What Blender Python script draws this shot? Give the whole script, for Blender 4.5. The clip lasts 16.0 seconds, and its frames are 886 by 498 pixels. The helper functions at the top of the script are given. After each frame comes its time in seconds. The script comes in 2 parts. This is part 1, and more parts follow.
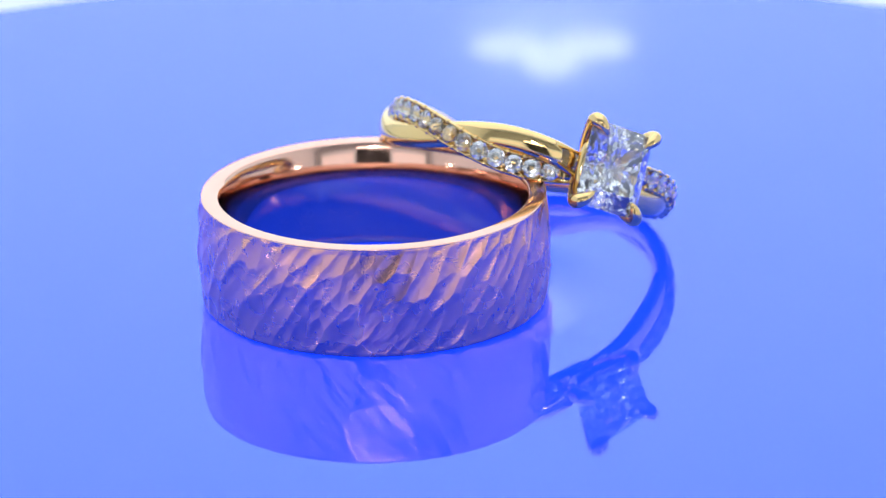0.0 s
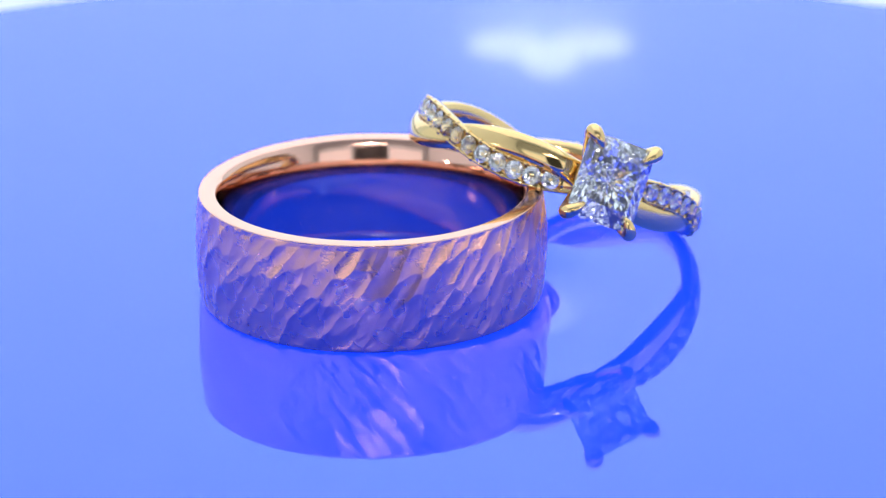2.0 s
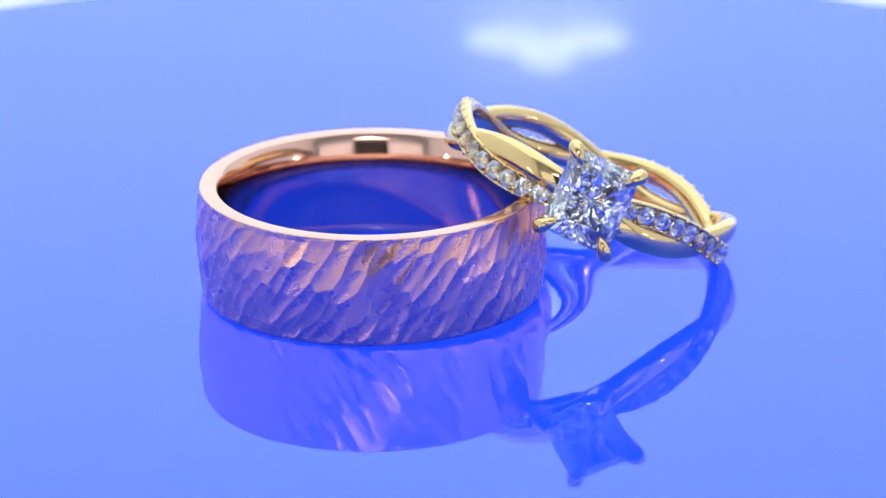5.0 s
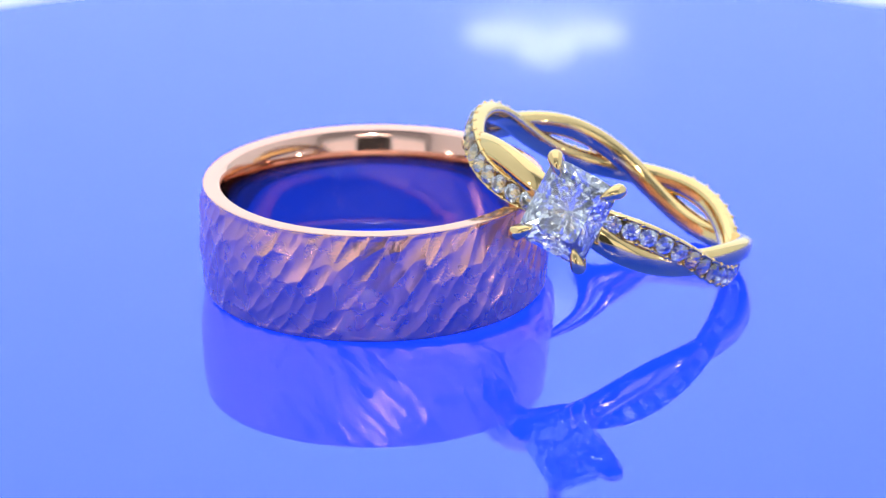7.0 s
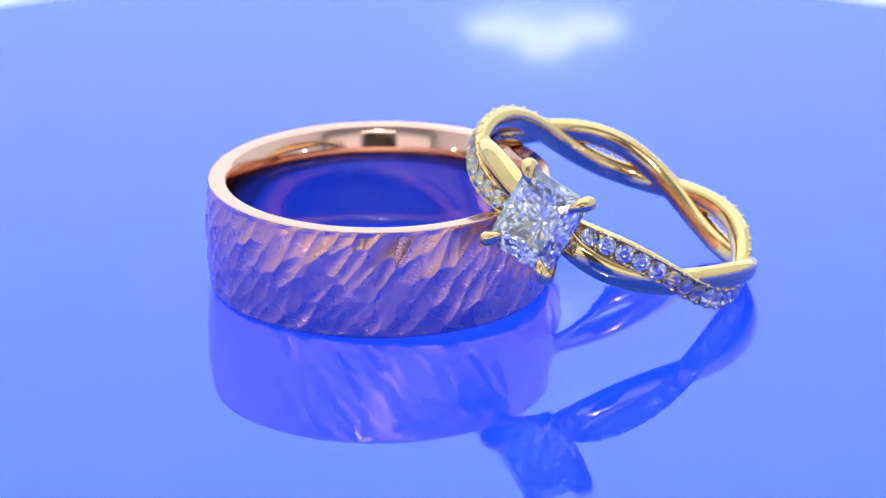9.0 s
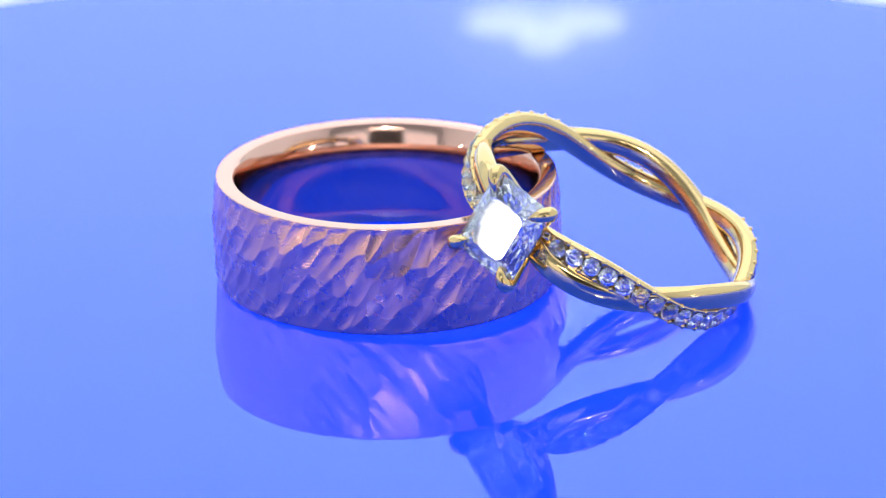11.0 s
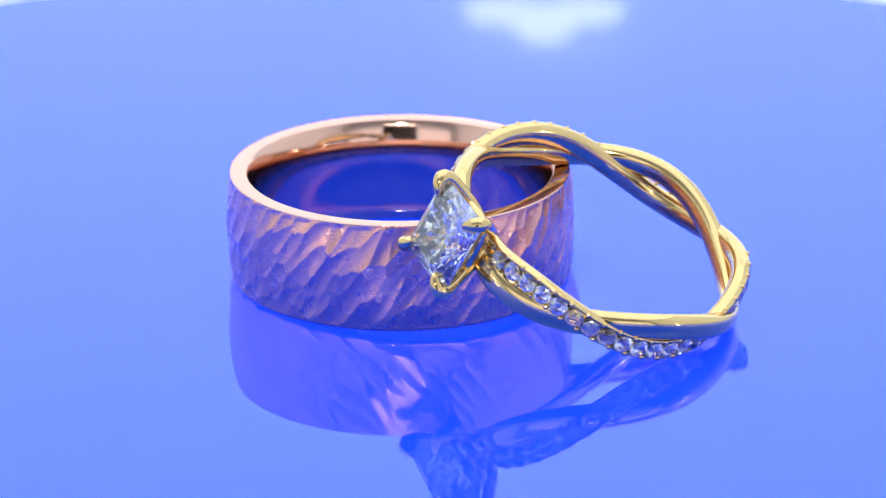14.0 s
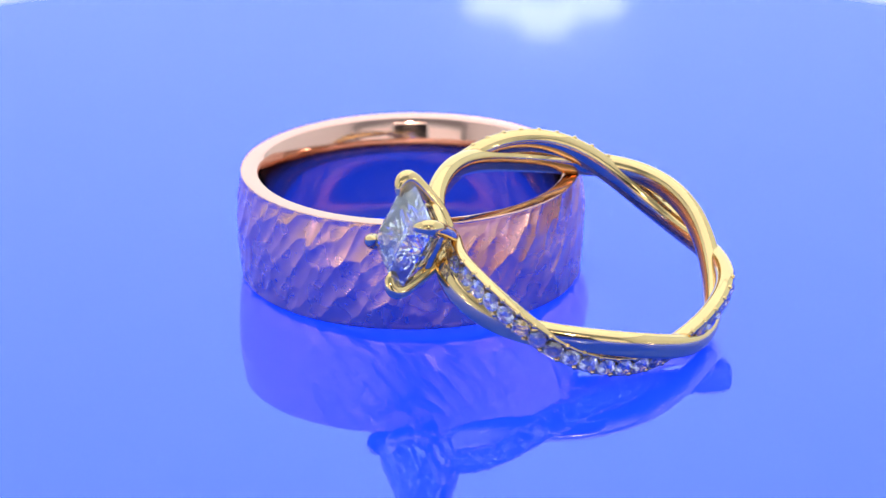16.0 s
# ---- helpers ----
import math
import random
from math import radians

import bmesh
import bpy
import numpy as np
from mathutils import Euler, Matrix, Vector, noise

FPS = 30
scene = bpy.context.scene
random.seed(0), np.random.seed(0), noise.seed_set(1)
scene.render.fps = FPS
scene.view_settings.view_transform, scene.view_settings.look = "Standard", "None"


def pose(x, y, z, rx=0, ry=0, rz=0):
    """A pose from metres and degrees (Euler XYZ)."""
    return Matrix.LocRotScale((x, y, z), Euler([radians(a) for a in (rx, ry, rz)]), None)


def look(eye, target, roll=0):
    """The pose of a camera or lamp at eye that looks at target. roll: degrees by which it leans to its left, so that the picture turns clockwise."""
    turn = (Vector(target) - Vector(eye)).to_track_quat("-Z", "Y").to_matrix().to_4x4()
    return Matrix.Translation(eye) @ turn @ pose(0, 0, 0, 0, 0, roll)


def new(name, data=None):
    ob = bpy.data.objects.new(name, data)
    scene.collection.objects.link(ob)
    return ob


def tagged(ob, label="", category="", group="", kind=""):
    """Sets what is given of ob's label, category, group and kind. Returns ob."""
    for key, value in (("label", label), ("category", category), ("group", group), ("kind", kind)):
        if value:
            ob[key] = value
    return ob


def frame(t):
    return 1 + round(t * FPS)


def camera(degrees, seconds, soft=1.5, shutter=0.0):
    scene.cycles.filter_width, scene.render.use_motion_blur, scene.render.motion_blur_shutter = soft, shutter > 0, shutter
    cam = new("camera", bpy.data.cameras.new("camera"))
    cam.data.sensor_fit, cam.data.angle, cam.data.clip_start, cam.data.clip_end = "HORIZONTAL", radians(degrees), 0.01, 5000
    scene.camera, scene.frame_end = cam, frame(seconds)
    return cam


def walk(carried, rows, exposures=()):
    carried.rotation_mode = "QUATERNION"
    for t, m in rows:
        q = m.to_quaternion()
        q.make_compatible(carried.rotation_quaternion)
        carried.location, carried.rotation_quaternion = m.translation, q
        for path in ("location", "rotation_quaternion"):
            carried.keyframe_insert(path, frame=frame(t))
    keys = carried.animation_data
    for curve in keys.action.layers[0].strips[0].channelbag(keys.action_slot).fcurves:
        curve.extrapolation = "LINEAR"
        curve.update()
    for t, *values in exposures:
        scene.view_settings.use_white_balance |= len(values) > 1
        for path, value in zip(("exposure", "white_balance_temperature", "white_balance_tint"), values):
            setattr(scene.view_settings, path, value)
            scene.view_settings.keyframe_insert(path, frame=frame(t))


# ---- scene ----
MM = 0.001
cam = camera(12.78, 16.0, soft=1.3)
EYE = (0.0, -235.33 * MM, 90.11 * MM)
AIM = pose(0, 0, 0, 0, 0, -0.25) @ pose(0, 0, 0, 69.597) @ pose(0, 0, 0, 0, 0, -0.713)
STAND = Matrix.Translation(EYE) @ AIM
walk(cam, [(0.0, STAND), (16.0, STAND)])
cam.data.dof.use_dof = True
cam.data.dof.focus_distance = 0.242
cam.data.dof.aperture_fstop = 66.0

# the turntable: 5.9 degrees a second, its platter very slightly out of true
SPIN = -5.901
LEAN = pose(0, 0, 0, -0.202) @ pose(0, 0, 0, 0, 0.340)


def table_pose(t):
    return pose(0, 0, 0, 0, 0, SPIN * (t - 8.0)) @ LEAN


# ---- light ----
world = bpy.data.worlds.new("world")
scene.world = world
world.use_nodes = True
world.node_tree.nodes["Background"].inputs["Color"].default_value = (0.8, 0.87, 1.0, 1)
world.node_tree.nodes["Background"].inputs["Strength"].default_value = 0.3


def area_lamp(name, place, target, sx, sy, watts, colour):
    data = bpy.data.lights.new(name, "AREA")
    data.shape, data.size, data.size_y, data.energy, data.color = "RECTANGLE", sx, sy, watts, colour
    ob = new(name, data)
    ob.matrix_world = look(place, target)
    return ob


# unseen fill lamp added under the ceiling for overall brightness
area_lamp("ceiling_fill_light", (0, 0.11, 0.385), (0, 0.1101, 0), 0.58, 0.54, 0.95, (0.80, 0.90, 1.0))
# unseen fill lamps added before the side walls and front cloth, to brighten the stones
area_lamp("west_fill_light", (-0.298, 0.0, 0.19), (0, 0.0, 0.19), 0.56, 0.36, 0.09, (0.80, 0.91, 1.0))
area_lamp("east_fill_light", (0.298, 0.0, 0.19), (0, 0.0, 0.19), 0.56, 0.36, 0.09, (0.80, 0.91, 1.0))
area_lamp("front_fill_light", (-0.165, -0.293, 0.058), (-0.165, 0.0, 0.058), 0.17, 0.11, 0.027, (0.95, 0.95, 1.0))
area_lamp("front_fill_light", (0.165, -0.293, 0.058), (0.165, 0.0, 0.058), 0.17, 0.11, 0.027, (0.95, 0.95, 1.0))
# fill lamp added before the back wall; the platter reflects its even brightness
area_lamp("back_fill_light", (0, 0.386, 0.19), (0, 0.0, 0.19), 0.58, 0.38, 0.535, (0.74, 0.92, 1.0))


# ---- materials ----
def material(name, base=(0.8, 0.8, 0.8), rough=0.4, metal=0.0, ior=1.5):
    m = bpy.data.materials.new(name)
    m.use_nodes = True
    b = m.node_tree.nodes["Principled BSDF"]
    b.inputs["Base Color"].default_value = (*base, 1)
    b.inputs["Roughness"].default_value = rough
    b.inputs["Metallic"].default_value = metal
    b.inputs["IOR"].default_value = ior
    return m, m.node_tree.nodes, m.node_tree.links, b


def vary(nodes, links, b, scale, lo, hi, socket="Roughness", detail=4.0):
    tex = nodes.new("ShaderNodeTexNoise")
    co = nodes.new("ShaderNodeTexCoord")
    tex.inputs["Scale"].default_value, tex.inputs["Detail"].default_value = scale, detail
    links.new(co.outputs["Object"], tex.inputs["Vector"])
    r = nodes.new("ShaderNodeMapRange")
    r.inputs["From Min"].default_value, r.inputs["From Max"].default_value = 0.3, 0.7
    r.inputs["To Min"].default_value, r.inputs["To Max"].default_value = lo, hi
    links.new(tex.outputs["Fac"], r.inputs["Value"])
    links.new(r.outputs["Result"], b.inputs[socket])
    return tex


def bump(nodes, links, b, scale, strength, dist, detail=3.0):
    tex = nodes.new("ShaderNodeTexNoise")
    co = nodes.new("ShaderNodeTexCoord")
    tex.inputs["Scale"].default_value, tex.inputs["Detail"].default_value = scale, detail
    links.new(co.outputs["Object"], tex.inputs["Vector"])
    n = nodes.new("ShaderNodeBump")
    n.inputs["Strength"].default_value, n.inputs["Distance"].default_value = strength, dist
    links.new(tex.outputs["Fac"], n.inputs["Height"])
    links.new(n.outputs["Normal"], b.inputs["Normal"])


def glow(name, colour, strength):
    m, nodes, links, b = material(name, (0.8, 0.8, 0.8), 0.5)
    b.inputs["Emission Color"].default_value = (*colour, 1)
    b.inputs["Emission Strength"].default_value = strength
    return m


BLUE, nd, lk, bs = material("blue_gloss_acrylic", (0.006, 0.04, 0.7), 0.02, 0.0, 1.6)
vary(nd, lk, bs, 40.0, 0.012, 0.03)
# blue emission added to the material, which keeps the platter's blue strong in shade
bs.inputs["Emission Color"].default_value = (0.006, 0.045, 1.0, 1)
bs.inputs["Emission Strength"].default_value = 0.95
bs.inputs["Specular Tint"].default_value = (0.53, 0.90, 1.0, 1)
WHITE, nd, lk, bs = material("white_tent_cloth", (0.8, 0.82, 0.84), 0.85)
bump(nd, lk, bs, 400.0, 0.15, 0.001)
DIM, nd, lk, bs = material("front_cloth", (0.82, 0.82, 0.83), 0.85)
bump(nd, lk, bs, 400.0, 0.15, 0.001)
# the unseen upper front is greyed so that the rings reflect less light
GREY, nd, lk, bs = material("upper_front_cloth", (0.35, 0.35, 0.36), 0.85)
bump(nd, lk, bs, 400.0, 0.15, 0.001)
SHADE, nd, lk, bs = material("dark_opening", (0.05, 0.05, 0.052), 0.6)
bump(nd, lk, bs, 300.0, 0.1, 0.001)
EDGING, nd, lk, bs = material("grey_edging", (0.4, 0.4, 0.41), 0.7)
bump(nd, lk, bs, 300.0, 0.1, 0.001)
ROSE, nd, lk, bs = material("rose_gold_polished", (0.85, 0.50, 0.375), 0.1, 1.0)
vary(nd, lk, bs, 900.0, 0.06, 0.14)
SATIN, nd, lk, bs = material("rose_gold_hammered", (0.87, 0.43, 0.35), 0.3, 1.0)
vary(nd, lk, bs, 700.0, 0.23, 0.33, detail=2.0)
bump(nd, lk, bs, 9000.0, 1.0, 0.000010, 1.0)
GOLD, nd, lk, bs = material("yellow_gold_polished", (0.84, 0.58, 0.25), 0.08, 1.0)
vary(nd, lk, bs, 900.0, 0.05, 0.12)
# both diamond materials keep a little diffuse white, mixed in to brighten the stones
GEM, nd, lk, bs = material("diamond", (1.0, 1.0, 1.0), 0.0, 0.0, 2.2)
bs.inputs["Transmission Weight"].default_value = 0.97
CLEAR, nd, lk, bs = material("large_diamond", (1.0, 1.0, 1.0), 0.0, 0.0, 2.2)
bs.inputs["Transmission Weight"].default_value = 0.95
LED = glow("led_diffuser", (1.0, 0.97, 0.95), 120.0)
REARLED = glow("rear_led_diffuser", (0.95, 0.97, 1.0), 2.7)
SIDELED = glow("side_led_diffuser", (1.0, 0.97, 0.95), 30.0)
# glow of the fill panel added over the opening
SOFTFILL = glow("soft_fill_glow", (1.0, 0.97, 0.96), 5.0)
LAMPCASE, nd, lk, bs = material("lamp_case_white", (0.75, 0.76, 0.78), 0.5)


# ---- mesh helpers ----
def mesh_of(name, verts, faces, mats, smooth=False, slots=None):
    me = bpy.data.meshes.new(name)
    me.from_pydata([tuple(v) for v in verts], [], faces)
    for m in mats:
        me.materials.append(m)
    if smooth:
        me.polygons.foreach_set("use_smooth", [True] * len(me.polygons))
    if slots:
        me.polygons.foreach_set("material_index", slots)
    me.update()
    return me


def part_mesh(name, me, parent, label="", m=None):
    ob = new(name, me)
    ob.parent = parent
    if m is not None:
        ob.matrix_basis = m
    return tagged(ob, label)


def part(name, bm, mat, parent, label="", smooth=False, m=None):
    bmesh.ops.recalc_face_normals(bm, faces=bm.faces[:])
    me = bpy.data.meshes.new(name)
    bm.to_mesh(me)
    bm.free()
    me.materials.append(mat)
    if smooth:
        me.polygons.foreach_set("use_smooth", [True] * len(me.polygons))
    return part_mesh(name, me, parent, label, m)


def box(sx, sy, sz, place=(0, 0, 0), edge=0.0):
    bm = bmesh.new()
    bmesh.ops.create_cube(bm, size=1.0, matrix=Matrix.Translation(place) @ Matrix.Diagonal((sx, sy, sz, 1)))
    if edge:
        bmesh.ops.bevel(bm, geom=bm.edges[:], offset=edge, segments=2, affect="EDGES", clamp_overlap=True)
    return bm


def lathe(profile, n, closed=True):
    """Turns a profile of (radius, height) about z; a quad mesh."""
    verts, faces, k = [], [], len(profile)
    for i in range(n):
        a = 2 * math.pi * i / n
        c, s = math.cos(a), math.sin(a)
        verts += [(r * c, r * s, z) for r, z in profile]
    for i in range(n):
        j = (i + 1) % n
        for p in range(k if closed else k - 1):
            q = (p + 1) % k
            faces.append((i * k + p, j * k + p, j * k + q, i * k + q))
    return verts, faces


def sweep(path, frames, section, closed=True, sizes=None):
    """Sweeps a section of (radial, axial) offsets along a path; frames give (radial, axial) unit vectors."""
    verts, faces, n, k = [], [], len(path), len(section)
    for i, (p, (u, w)) in enumerate(zip(path, frames)):
        f = sizes[i] if sizes else 1.0
        verts += [p + u * (a * f) + w * (b * f) for a, b in section]
    for i in range(n if closed else n - 1):
        j = (i + 1) % n
        for q in range(k):
            r = (q + 1) % k
            faces.append((i * k + q, i * k + r, j * k + r, j * k + q))
    if not closed:
        faces.append(tuple(range(k)))
        faces.append(tuple(range((n - 1) * k, n * k))[::-1])
    return verts, faces


# ---- the light tent ----
def tent_wall(name, sx, sy, sz, place, mat=None):
    ob = part(name, box(sx, sy, sz, place), mat or WHITE, None)
    return tagged(ob, "plain cloth side of the light tent", "wall", kind="structure")


FLOOR_Z = -0.0140
tagged(part("floor", box(0.62, 0.80, 0.01, (0, 0.0, FLOOR_Z - 0.005)), WHITE, None),
       "plain white floor sheet under the turntable", "floor", kind="structure")
tagged(part("ceiling", box(0.62, 0.80, 0.01, (0, 0.0, 0.405)), WHITE, None), "plain white top of the light tent", "ceiling", kind="structure")
tent_wall("wall_north", 0.62, 0.01, 0.40, (0, 0.395, 0.195))
tent_wall("wall_west", 0.01, 0.78, 0.40, (-0.305, 0.0, 0.195))
tent_wall("wall_east", 0.01, 0.78, 0.40, (0.305, 0.0, 0.195))
# the front, with the opening through which it is filmed
OPEN_W, OPEN_T, FRONT_Y = 0.14, 0.138, -0.30
SPLIT = 0.142
tent_wall("wall_south", 0.25, 0.01, SPLIT + 0.005, (-OPEN_W / 2 - 0.125, FRONT_Y, (SPLIT - 0.005) / 2), DIM)
tent_wall("wall_south", 0.25, 0.01, SPLIT + 0.005, (OPEN_W / 2 + 0.125, FRONT_Y, (SPLIT - 0.005) / 2), DIM)
tent_wall("wall_south", OPEN_W, 0.01, SPLIT - OPEN_T, (0, FRONT_Y, (SPLIT + OPEN_T) / 2), DIM)
tent_wall("wall_south", 0.64, 0.01, 0.395 - SPLIT, (0, FRONT_Y, (0.395 + SPLIT) / 2), GREY)
tagged(part("backdrop", box(0.3, 0.01, 0.3, (0, -0.36, 0.1)), SHADE, None), "dark room behind the opening of the tent", "backdrop", kind="structure")


# grey edging of the tent's two front corners
for x in (-0.272, 0.272):
    strip = part("trim", box(0.036, 0.004, 0.39, (x, FRONT_Y + 0.0075, 0.195), 0.001), EDGING, None)
    tagged(strip, "grey edging in a front corner of the light tent", "trim", kind="structure")


# ---- lamps of the tent ----
def led_lamp(place, target, w, h, label, mat):
    lamp = tagged(new("led_lamp"), label, "lamp", group="lamps in the tent")
    part("case", box(w + 0.004, h + 0.004, 0.008, (0, 0, 0.0045), 0.001), LAMPCASE, lamp)
    part("diffuser", box(w, h, 0.001, (0, 0, -0.0005)), mat, lamp, "glowing white diffuser")
    lamp.matrix_world = look(place, target)
    return lamp


for x, y, z, w, h in ((-0.27, -0.150, 0.032, 0.013, 0.011), (0.0, FRONT_Y + 0.014, 0.178, 0.026, 0.014), (0.27, -0.150, 0.032, 0.013, 0.011)):
    led_lamp((x, y, z), (0, 0, 0.0), w, h, "small white square led lamp, switched on", SIDELED if x else LED)

# a made-up fill panel; its glow brightens the stones and metal
led_lamp((0.0, FRONT_Y + 0.016, 0.153), (0, 0, 0.0), 0.13, 0.018, "wide soft glowing panel added over the opening to light the rings", SOFTFILL)

rear = tagged(new("rear_lamp"), "small white three-lobed lamp glowing on the back wall", "lamp", group="lamps in the tent")
for nm, dx, dz, rx, rz in (("lobe", -0.0068, -0.0019, 0.0064, 0.0022), ("lobe", 0.0068, -0.0019, 0.0064, 0.0022), ("lobe", 0.0, 0.0010, 0.0046, 0.0024)):
    bm = bmesh.new()
    bmesh.ops.create_uvsphere(bm, u_segments=24, v_segments=12, radius=1.0, matrix=Matrix.Translation((dx, 0, dz)) @ Matrix.Diagonal((rx, 0.0015, rz, 1)))
    part(nm, bm, REARLED, rear, smooth=True)
rear.matrix_world = pose(0.0211, 0.383, 0.1009)


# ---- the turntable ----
turntable = tagged(new("turntable"), "round blue glossy acrylic turntable with blue emission added", "turntable")
R_D, T_D, E_D = 71.8 * MM, 5 * MM, 0.8 * MM
prof = [(0.0005, 0.0)] + [(R_D * k / 6, 0.0) for k in range(1, 6)] + [(R_D - E_D - 0.0002, 0.0)]
prof += [(R_D - E_D + E_D * math.sin(a), -E_D + E_D * math.cos(a)) for a in [math.pi / 2 * i / 6 for i in range(7)]]
prof += [(R_D - E_D + E_D * math.cos(a), -T_D + E_D - E_D * math.sin(a)) for a in [math.pi / 2 * i / 6 for i in range(7)]]
prof += [(0.0005, -T_D)]
v, f = lathe(prof, 256)
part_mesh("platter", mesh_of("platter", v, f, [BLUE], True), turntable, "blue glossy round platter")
v, f = lathe([(0.0005, -T_D - 0.0001), (0.045, -T_D - 0.0001), (0.045, FLOOR_Z + 0.0006), (0.0005, FLOOR_Z + 0.0006)], 96)
part_mesh("base", mesh_of("base", v, f, [WHITE]), turntable, "white round base")

# ---- the wide hammered ring ----
wide_ring = tagged(new("wide_ring"), "wide rose gold band ring with a hammered satin outside, lying flat", "ring")


def hammered(n=1200, m=120):
    """The outer face: slanted scoops that meet in ridges."""
    rng = np.random.RandomState(7)
    circ = 2 * math.pi * 10.98
    lean = math.tan(radians(28))
    pitch_u, pitch_v = 0.84, 1.85
    seeds = []
    rows = int(7.0 / pitch_v) + 4
    cols = int(round(circ / pitch_u))
    for j in range(rows):
        for i in range(cols):
            seeds.append((((i + 0.5 * (j % 2)) * circ / cols + rng.normal(0, 0.2)), (j - 1.5) * pitch_v + rng.normal(0, 0.5),
                          rng.uniform(0.0, 0.05), rng.uniform(0.6, 1.3), rng.normal(0, 0.12), rng.normal(0, 0.04), rng.normal(0, 0.03)))
    s = np.array(seeds)
    us = np.linspace(0, circ, n, endpoint=False)
    zs = np.linspace(0.0, 6.965, m)
    out = np.full((n, m), 9.0)
    for u0, z0, d, c, tw, tx, tz in s:
        i0 = int((u0 - 3.2) / circ * n)
        idx = np.arange(i0, i0 + int(6.4 / circ * n) + 2)
        du = idx * circ / n - u0
        dz = zs - z0
        uu, zz = np.meshgrid(du, dz, indexing="ij")
        k = lean + tw
        a = (uu - k * zz)
        b = zz
        h = -0.05 - d + c * (0.21 * a * a + 0.05 * b * b) + tx * a + tz * b
        ii = idx % n
        out[ii] = np.minimum(out[ii], h)
    out += rng.normal(0, 0.0018, out.shape)
    rim = np.minimum(zs, 6.965 - zs)
    fade = np.clip(rim / 0.35, 0, 1) ** 0.7
    out = np.clip(out, -0.3, 0.05) * fade[None, :]
    round_in = 0.27 * (zs / 3.4825 - 1) ** 2 + 0.03 * np.clip(1 - rim / 0.3, 0, 1) ** 2
    # the lower edge is rounded in
    round_in += 0.09 * np.clip(1 - zs / 0.22, 0, 1) ** 2
    rad = (11.13 + out - round_in[None, :]) * MM
    ang = us / circ * 2 * math.pi
    verts = np.stack([rad * np.cos(ang)[:, None], rad * np.sin(ang)[:, None], np.repeat((zs * MM)[None, :], n, 0)], -1).reshape(-1, 3)
    faces = []
    for i in range(n):
        j = (i + 1) % n
        for q in range(m - 1):
            faces.append((i * m + q, j * m + q, j * m + q + 1, i * m + q + 1))
    return verts.tolist(), faces


v, f = hammered()
part_mesh("hammered_face", mesh_of("hammered_face", v, f, [SATIN], True), wide_ring, "satin hammered outer face with slanted scoops")
prof = [(10.74, 0.02), (10.68, 0.0), (9.75, 0.0), (9.62, 0.02)]
N_I = 26
for i in range(N_I + 1):
    z = 0.09 + (6.965 - 0.18) * i / N_I
    q = (z / 6.965 - 0.5) * 2
    prof.append((9.25 + (0.56 * max(0.0, (q - 0.25) / 0.75) ** 2.2 if q > 0 else 0.25 * abs(q) ** 10), z))
prof += [(9.83, 6.93), (9.86, 6.95), (9.91, 6.962), (9.99, 6.965), (10.72, 6.965), (10.80, 6.955), (10.845, 6.93), (10.862, 6.88)]
prof += [(10.6, 6.5), (10.55, 0.4)]
v, f = lathe([(r * MM, z * MM) for r, z in prof], 360)
part_mesh("polished_band", mesh_of("polished_band", v, f, [ROSE], True), wide_ring, "polished rim and comfort-fit inside")

# ---- the twisted diamond ring ----
twist_ring = tagged(new("twisted_ring"), "yellow gold twisted diamond ring leaning on the wide ring", "ring")
RING_AT = (11.677, 1.666, 5.265)
AX_U, AX_N = Vector((-0.38165, -0.90511, 0.18742)), Vector((-0.43148, -0.00486, -0.90211)).normalized()
AX_U = (AX_U - AX_N * AX_U.dot(AX_N)).normalized()
AX_V = AX_N.cross(AX_U)
R_H, W_H, B_H = 9.28, 0.92, 0.19
# in the ring's own space x points to the head, y along the hoop, z along its axis


def strand_at(a, sign):
    """Centre of a strand at the angle a, in millimetres, with its radial and axial directions."""
    k = 3 * a
    e = (a + math.pi) % (2 * math.pi) - math.pi
    # the strands lie closer together on the front half
    s = sign * W_H * (1.0 - 0.17 / (1.0 + math.exp((abs(e) - 1.75) / 0.15))) * math.sin(k)
    r = R_H - sign * B_H * math.cos(k)
    # both strands dip under the head
    r -= 0.7 * math.exp(-(e / 0.2) ** 2)
    rad = Vector((math.cos(a), math.sin(a), 0))
    return rad * r + Vector((0, 0, s)), rad


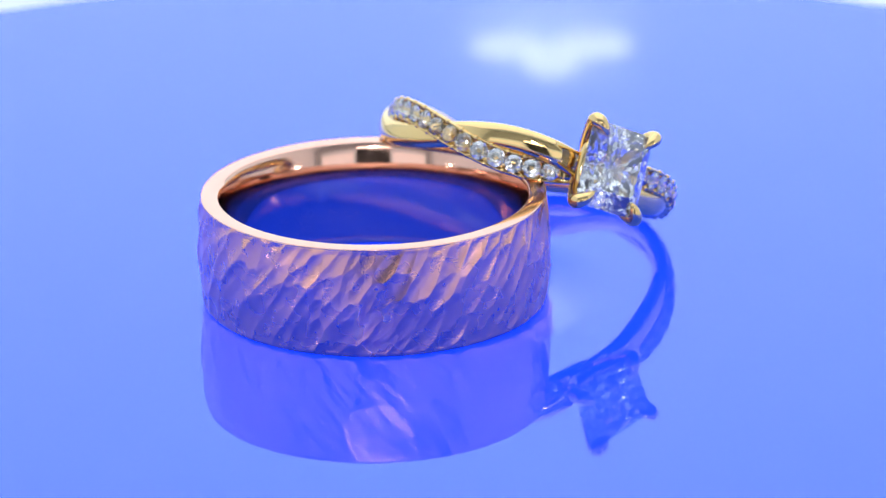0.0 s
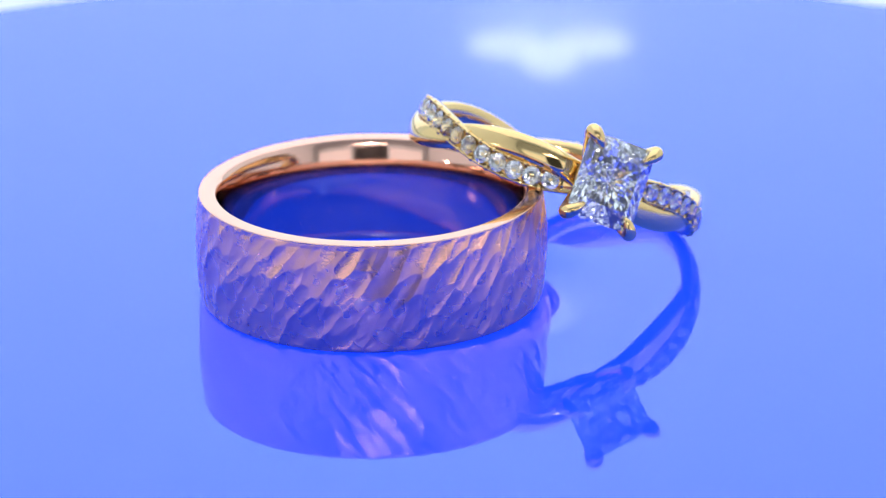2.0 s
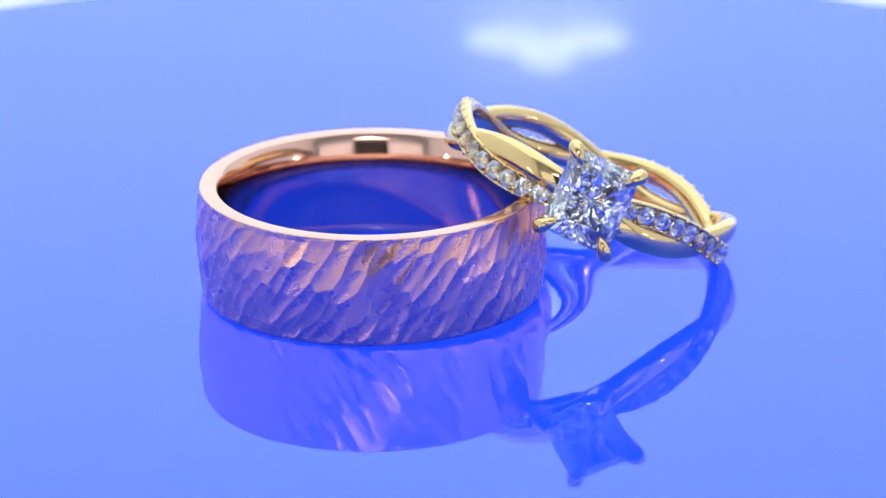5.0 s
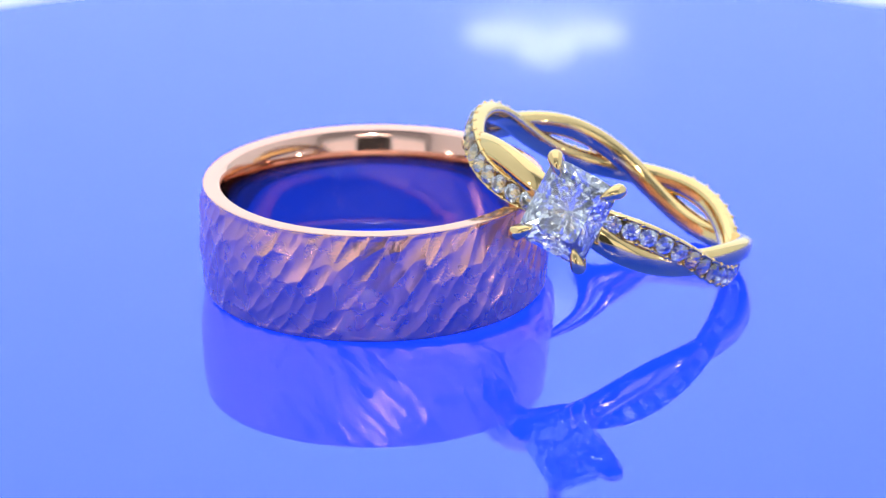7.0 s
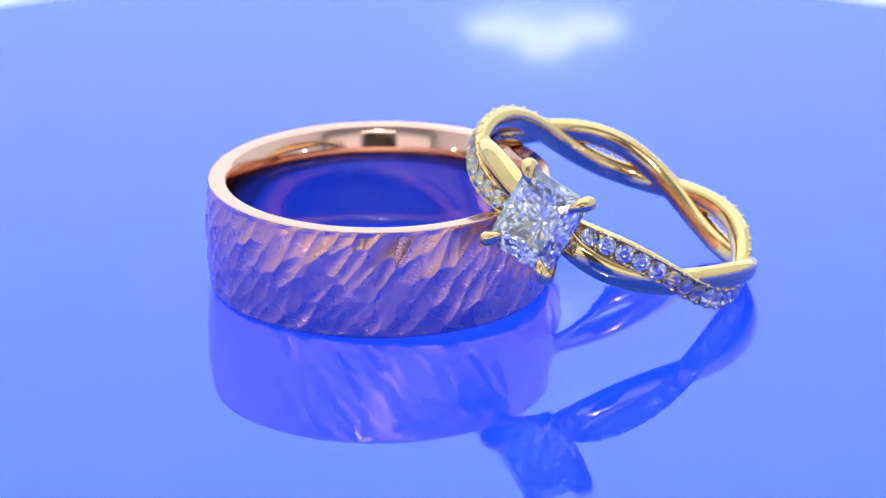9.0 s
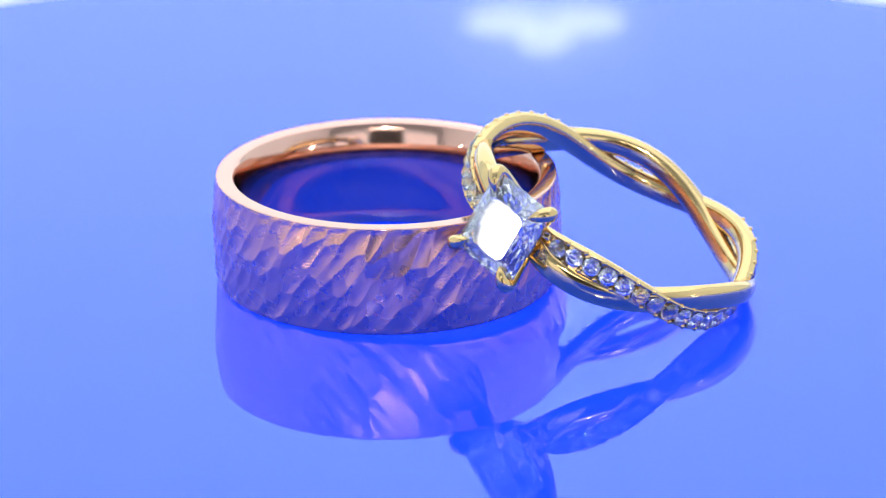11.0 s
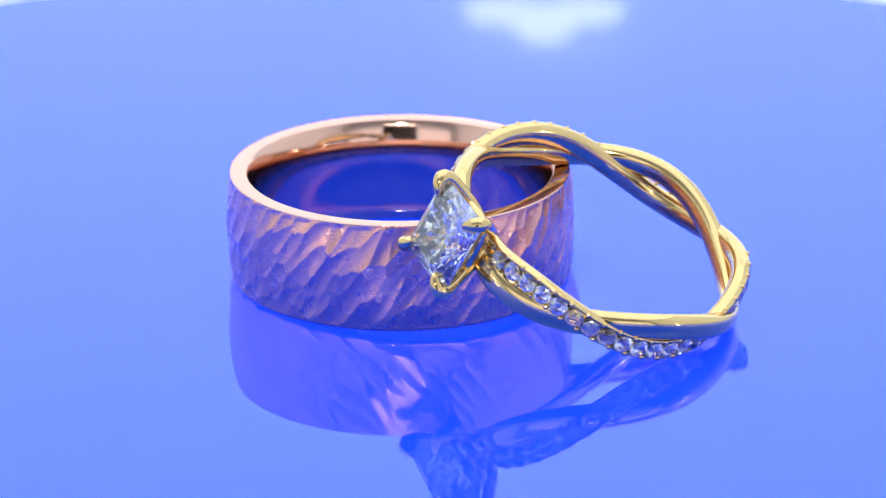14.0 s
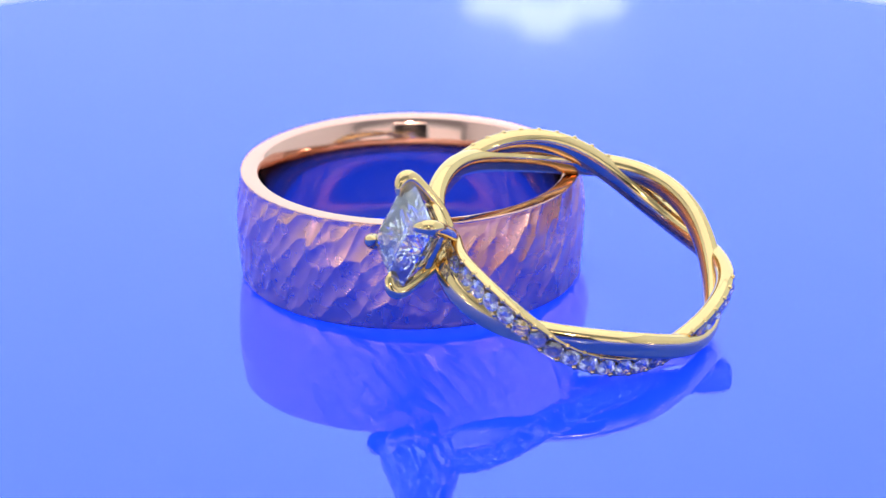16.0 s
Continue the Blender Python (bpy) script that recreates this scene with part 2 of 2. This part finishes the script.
def strand(name, sign, label):
    n = 360
    path, frames = [], []
    for i in range(n):
        a = 2 * math.pi * i / n
        p, rad = strand_at(a, sign)
        q, _ = strand_at(a + 0.01, sign)
        o, _ = strand_at(a - 0.01, sign)
        t = (q - o).normalized()
        u = (rad - t * rad.dot(t)).normalized()
        w = t.cross(u)
        # towards the head the plain strand broadens and lies against its neighbour
        e = abs((a + math.pi) % (2 * math.pi) - math.pi)
        path.append(p * MM)
        frames.append((u, w * (1.0 + (0.13 if sign < 0 else 0.05) / (1.0 + math.exp((e - 1.85) / 0.15)))))
    sec = []
    for i in range(28):
        b = 2 * math.pi * i / 28
        c, s = math.cos(b), math.sin(b)
        e = 0.8
        sec.append((0.61 * MM * math.copysign(abs(c) ** e, c), 0.74 * MM * math.copysign(abs(s) ** e, s)))
    v, f = sweep(path, frames, sec)
    if sign > 0:
        # the channel in which the small stones sit
        k = len(sec)
        for i in range(n):
            a = min(i, n - i) * 360.0 / n
            g = min(1.0, max(0.0, (a - 8) / 4)) * min(1.0, max(0.0, (164 - a) / 3))
            for q, (c, s) in enumerate(sec):
                if c > 0 and abs(s) < 0.55 * MM:
                    v[i * k + q] = v[i * k + q] - frames[i][0] * (0.60 * MM * g)
    return part_mesh(name, mesh_of(name, v, f, [GOLD], True), twist_ring, label)


stone_strand = strand("stone_strand", 1, "gold strand set with small diamonds")
plain_strand = strand("plain_strand", -1, "plain polished gold strand")


def brilliant(r, n=8):
    """A small round cut stone, table at +z, girdle at 0."""
    ring = lambda rad, z, off, k: [(rad * math.cos(2 * math.pi * (i + off) / k), rad * math.sin(2 * math.pi * (i + off) / k), z) for i in range(k)]
    v = ring(0.56 * r, 0.32 * r, 0.0, n) + ring(0.8 * r, 0.19 * r, 0.5, n) + ring(r, 0.02 * r, 0.0, 2 * n) + ring(r, -0.03 * r, 0.0, 2 * n)
    f = [tuple(range(n))]
    A, B, C, D = 0, n, 2 * n, 4 * n
    v += ring(0.45 * r, -0.5 * r, 0.5, n) + [(0, 0, -0.86 * r)]
    E_, F_ = 6 * n, 7 * n
    for i in range(n):
        j = (i + 1) % n
        f.append((A + i, B + i, A + j))
        f.append((A + i, B + (i - 1) % n, C + 2 * i, B + i))
        f.append((B + i, C + 2 * i, C + 2 * i + 1))
        f.append((B + i, C + 2 * i + 1, C + (2 * i + 2) % (2 * n)))
        for k in (2 * i, 2 * i + 1):
            f.append((C + k, D + k, D + (k + 1) % (2 * n), C + (k + 1) % (2 * n)))
        f.append((D + 2 * i, E_ + i, D + 2 * i + 1))
        f.append((D + 2 * i + 1, E_ + i, D + (2 * i + 2) % (2 * n)))
        f.append((D + 2 * i, E_ + (i - 1) % n, F_, E_ + i))
    return v, f


def out(me):
    bm = bmesh.new()
    bm.from_mesh(me)
    bmesh.ops.recalc_face_normals(bm, faces=bm.faces[:])
    bm.to_mesh(me)
    bm.free()
    return me


v, f = brilliant(0.60 * MM)
SMALL = out(mesh_of("small_diamond", v, f, [GEM]))
bm = bmesh.new()
bmesh.ops.create_icosphere(bm, subdivisions=2, radius=0.19 * MM)
BEAD = bpy.data.meshes.new("bead")
bm.to_mesh(BEAD)
bm.free()
BEAD.materials.append(GOLD)
BEAD.polygons.foreach_set("use_smooth", [True] * len(BEAD.polygons))


def pave(side):
    a, end = radians(17), radians(160)
    while a < end:
        p, rad = strand_at(side * a, 1)
        q, _ = strand_at(side * (a + 0.02), 1)
        t = (q - p).normalized()
        u = (rad - t * rad.dot(t)).normalized()
        w = t.cross(u)
        m = Matrix((( t.x, w.x, u.x, 0), (t.y, w.y, u.y, 0), (t.z, w.z, u.z, 0), (0, 0, 0, 1)))
        at = Matrix.Translation((p + u * 0.40) * MM)
        part_mesh("small_diamond", SMALL, stone_strand, m=at @ m)
        for b in (-0.62, 0.62):
            d = p + u * 0.27 + t * 0.57 + w * b
            part_mesh("bead", BEAD, stone_strand, m=Matrix.Translation(d * MM))
        step = 1.14 / (R_H * (q - p).length / (R_H * 0.02))
        a += step


pave(1)
pave(-1)


# ---- the centre stone and its setting ----
def cushion_ring(hx, hy, cut, z, k, off):
    """A rectangle with clipped corners, k points on it, at the height z."""
    corners = [(hx, -hy + cut), (hx, hy - cut), (hx - cut, hy), (-hx + cut, hy), (-hx, hy - cut), (-hx, -hy + cut), (-hx + cut, -hy), (hx - cut, -hy)]
    cuts = [math.dist(corners[i], corners[(i + 1) % 8]) for i in range(8)]
    total, pts = sum(cuts), []
    for q in range(k):
        d = ((q + off) / k % 1.0) * total
        i = 0
        while i < 7 and d > cuts[i]:
            d -= cuts[i]
            i += 1
        t = min(1.0, d / cuts[i])
        (x0, y0), (x1, y1) = corners[i], corners[(i + 1) % 8]
        pts.append((x0 + (x1 - x0) * t, y0 + (y1 - y0) * t, z))
    return pts


def centre_stone():
    """Crown, girdle and a many-faceted pavilion of a rectangular brilliant."""
    hx, hy, k = 2.28, 2.72, 28
    levels = [(0.58, 0.92, 0.0), (0.82, 0.60, 0.5), (1.0, 0.16, 0.0), (1.0, 0.04, 0.0), (0.86, -0.32, 0.5), (0.70, -0.74, 0.0), (0.53, -1.15, 0.5), (0.35, -1.54, 0.0), (0.17, -1.88, 0.5)]
    v, f = [], []
    rng = np.random.RandomState(3)
    for l, (s_, z, off) in enumerate(levels):
        row = cushion_ring(hx * s_, hy * s_, 0.55 * s_, z, k, off)
        if l > 3:
            row = [(x * (1 + rng.normal(0, 0.02)) + rng.normal(0, 0.045), y * (1 + rng.normal(0, 0.02)) + rng.normal(0, 0.045), z + rng.normal(0, 0.04)) for x, y, z in row]
        v += row
    f.append(tuple(range(k)))
    for l in range(len(levels) - 1):
        o0, o1 = levels[l][2], levels[l + 1][2]
        for q in range(k):
            a, b, c, d = l * k + q, l * k + (q + 1) % k, (l + 1) * k + (q + 1) % k, (l + 1) * k + q
            if o0 == o1:
                f.append((a, b, c, d))
            elif o0 < o1:
                f += [(a, b, d), (b, c, d)]
            else:
                f += [(a, b, c), (a, c, d)]
    v.append((0, 0, -2.18))
    f += [((len(levels) - 1) * k + q, (len(levels) - 1) * k + (q + 1) % k, len(v) - 1) for q in range(k)]
    return [(x * MM, y * MM, z * MM) for x, y, z in v], f


# the head's space: x along the hoop, y along the axis, z outwards
HEAD = Matrix(((0, 0, 1, 11.585 * MM), (1, 0, 0, -0.242 * MM), (0, 1, 0, -0.612 * MM), (0, 0, 0, 1))) @ pose(0, 0, 0, 5.99, -4.53, -1.0)
v, f = centre_stone()
part_mesh("centre_diamond", out(mesh_of("centre_diamond", v, f, [CLEAR])), twist_ring, "rectangular brilliant-cut clear diamond", m=HEAD)


def tube(points, sizes, seg=12):
    path = [Vector(p) * MM for p in points]
    frames, n = [], len(path)
    for i in range(n):
        t = (path[min(i + 1, n - 1)] - path[max(i - 1, 0)]).normalized()
        side = Vector((-points[-1][1], points[-1][0], 0)).normalized()
        u = side.cross(t).normalized()
        frames.append((u, t.cross(u)))
    sec = [(MM * math.cos(2 * math.pi * i / seg), MM * math.sin(2 * math.pi * i / seg)) for i in range(seg)]
    return sweep(path, frames, sec, closed=False, sizes=sizes)


def smooth_line(pts, n):
    """Catmull-Rom through the points."""
    res = []
    p = [pts[0]] + list(pts) + [pts[-1]]
    for i in range(1, len(p) - 2):
        for k in range(n):
            t = k / n
            res.append(tuple(0.5 * (2 * p[i][c] + (p[i + 1][c] - p[i - 1][c]) * t + (2 * p[i - 1][c] - 5 * p[i][c] + 4 * p[i + 1][c] - p[i + 2][c]) * t * t
                                    + (3 * p[i][c] - p[i - 1][c] - 3 * p[i + 1][c] + p[i + 2][c]) * t ** 3) for c in range(len(pts[0]))))
    res.append(tuple(pts[-1]))
    return res


for sx, sy in ((1, 1), (-1, 1), (-1, -1), (1, -1)):
    line = smooth_line([(0.35 * sx, 0.45 * sy, -2.9, 0.42), (1.05 * sx, 1.25 * sy, -2.2, 0.42), (1.75 * sx, 2.1 * sy, -1.0, 0.42), (2.15 * sx, 2.58 * sy, -0.1, 0.48),
                        (2.18 * sx, 2.62 * sy, 0.4, 0.48), (1.95 * sx, 2.38 * sy, 0.70, 0.40), (1.64 * sx, 2.02 * sy, 0.78, 0.26), (1.42 * sx, 1.78 * sy, 0.76, 0.06)], 5)
    v, f = tube([q[:3] for q in line], [q[3] for q in line])
    part_mesh("prong", out(mesh_of("prong", v, f, [GOLD], True)), twist_ring, "rounded gold claw", m=HEAD)
# the gallery rail under the stone
rail = [Vector((1.45 * math.copysign(abs(math.cos(b)) ** 0.6, math.cos(b)), 1.75 * math.copysign(abs(math.sin(b)) ** 0.6, math.sin(b)), -1.45)) * MM for b in [2 * math.pi * i / 48 for i in range(48)]]
fr = [((Vector((p.x, p.y, 0))).normalized(), Vector((0, 0, 1))) for p in rail]
v, f = sweep(rail, fr, [(0.3 * MM * math.cos(2 * math.pi * i / 10), 0.34 * MM * math.sin(2 * math.pi * i / 10)) for i in range(10)])
part_mesh("gallery_rail", out(mesh_of("gallery_rail", v, f, [GOLD], True)), twist_ring, m=HEAD)

RING_LOCAL = Matrix(((AX_U.x, AX_V.x, AX_N.x, RING_AT[0] * MM), (AX_U.y, AX_V.y, AX_N.y, RING_AT[1] * MM), (AX_U.z, AX_V.z, AX_N.z, RING_AT[2] * MM), (0, 0, 0, 1)))
WIDE_LOCAL = pose(-3.181 * MM, 1.554 * MM, 0.02 * MM, 0, 0, 0)


def motions():
    times = [float(i) for i in range(17)]
    walk(turntable, [(t, table_pose(t)) for t in times])
    walk(wide_ring, [(t, table_pose(t) @ WIDE_LOCAL) for t in times])
    walk(twist_ring, [(t, table_pose(t) @ RING_LOCAL) for t in times])


motions()
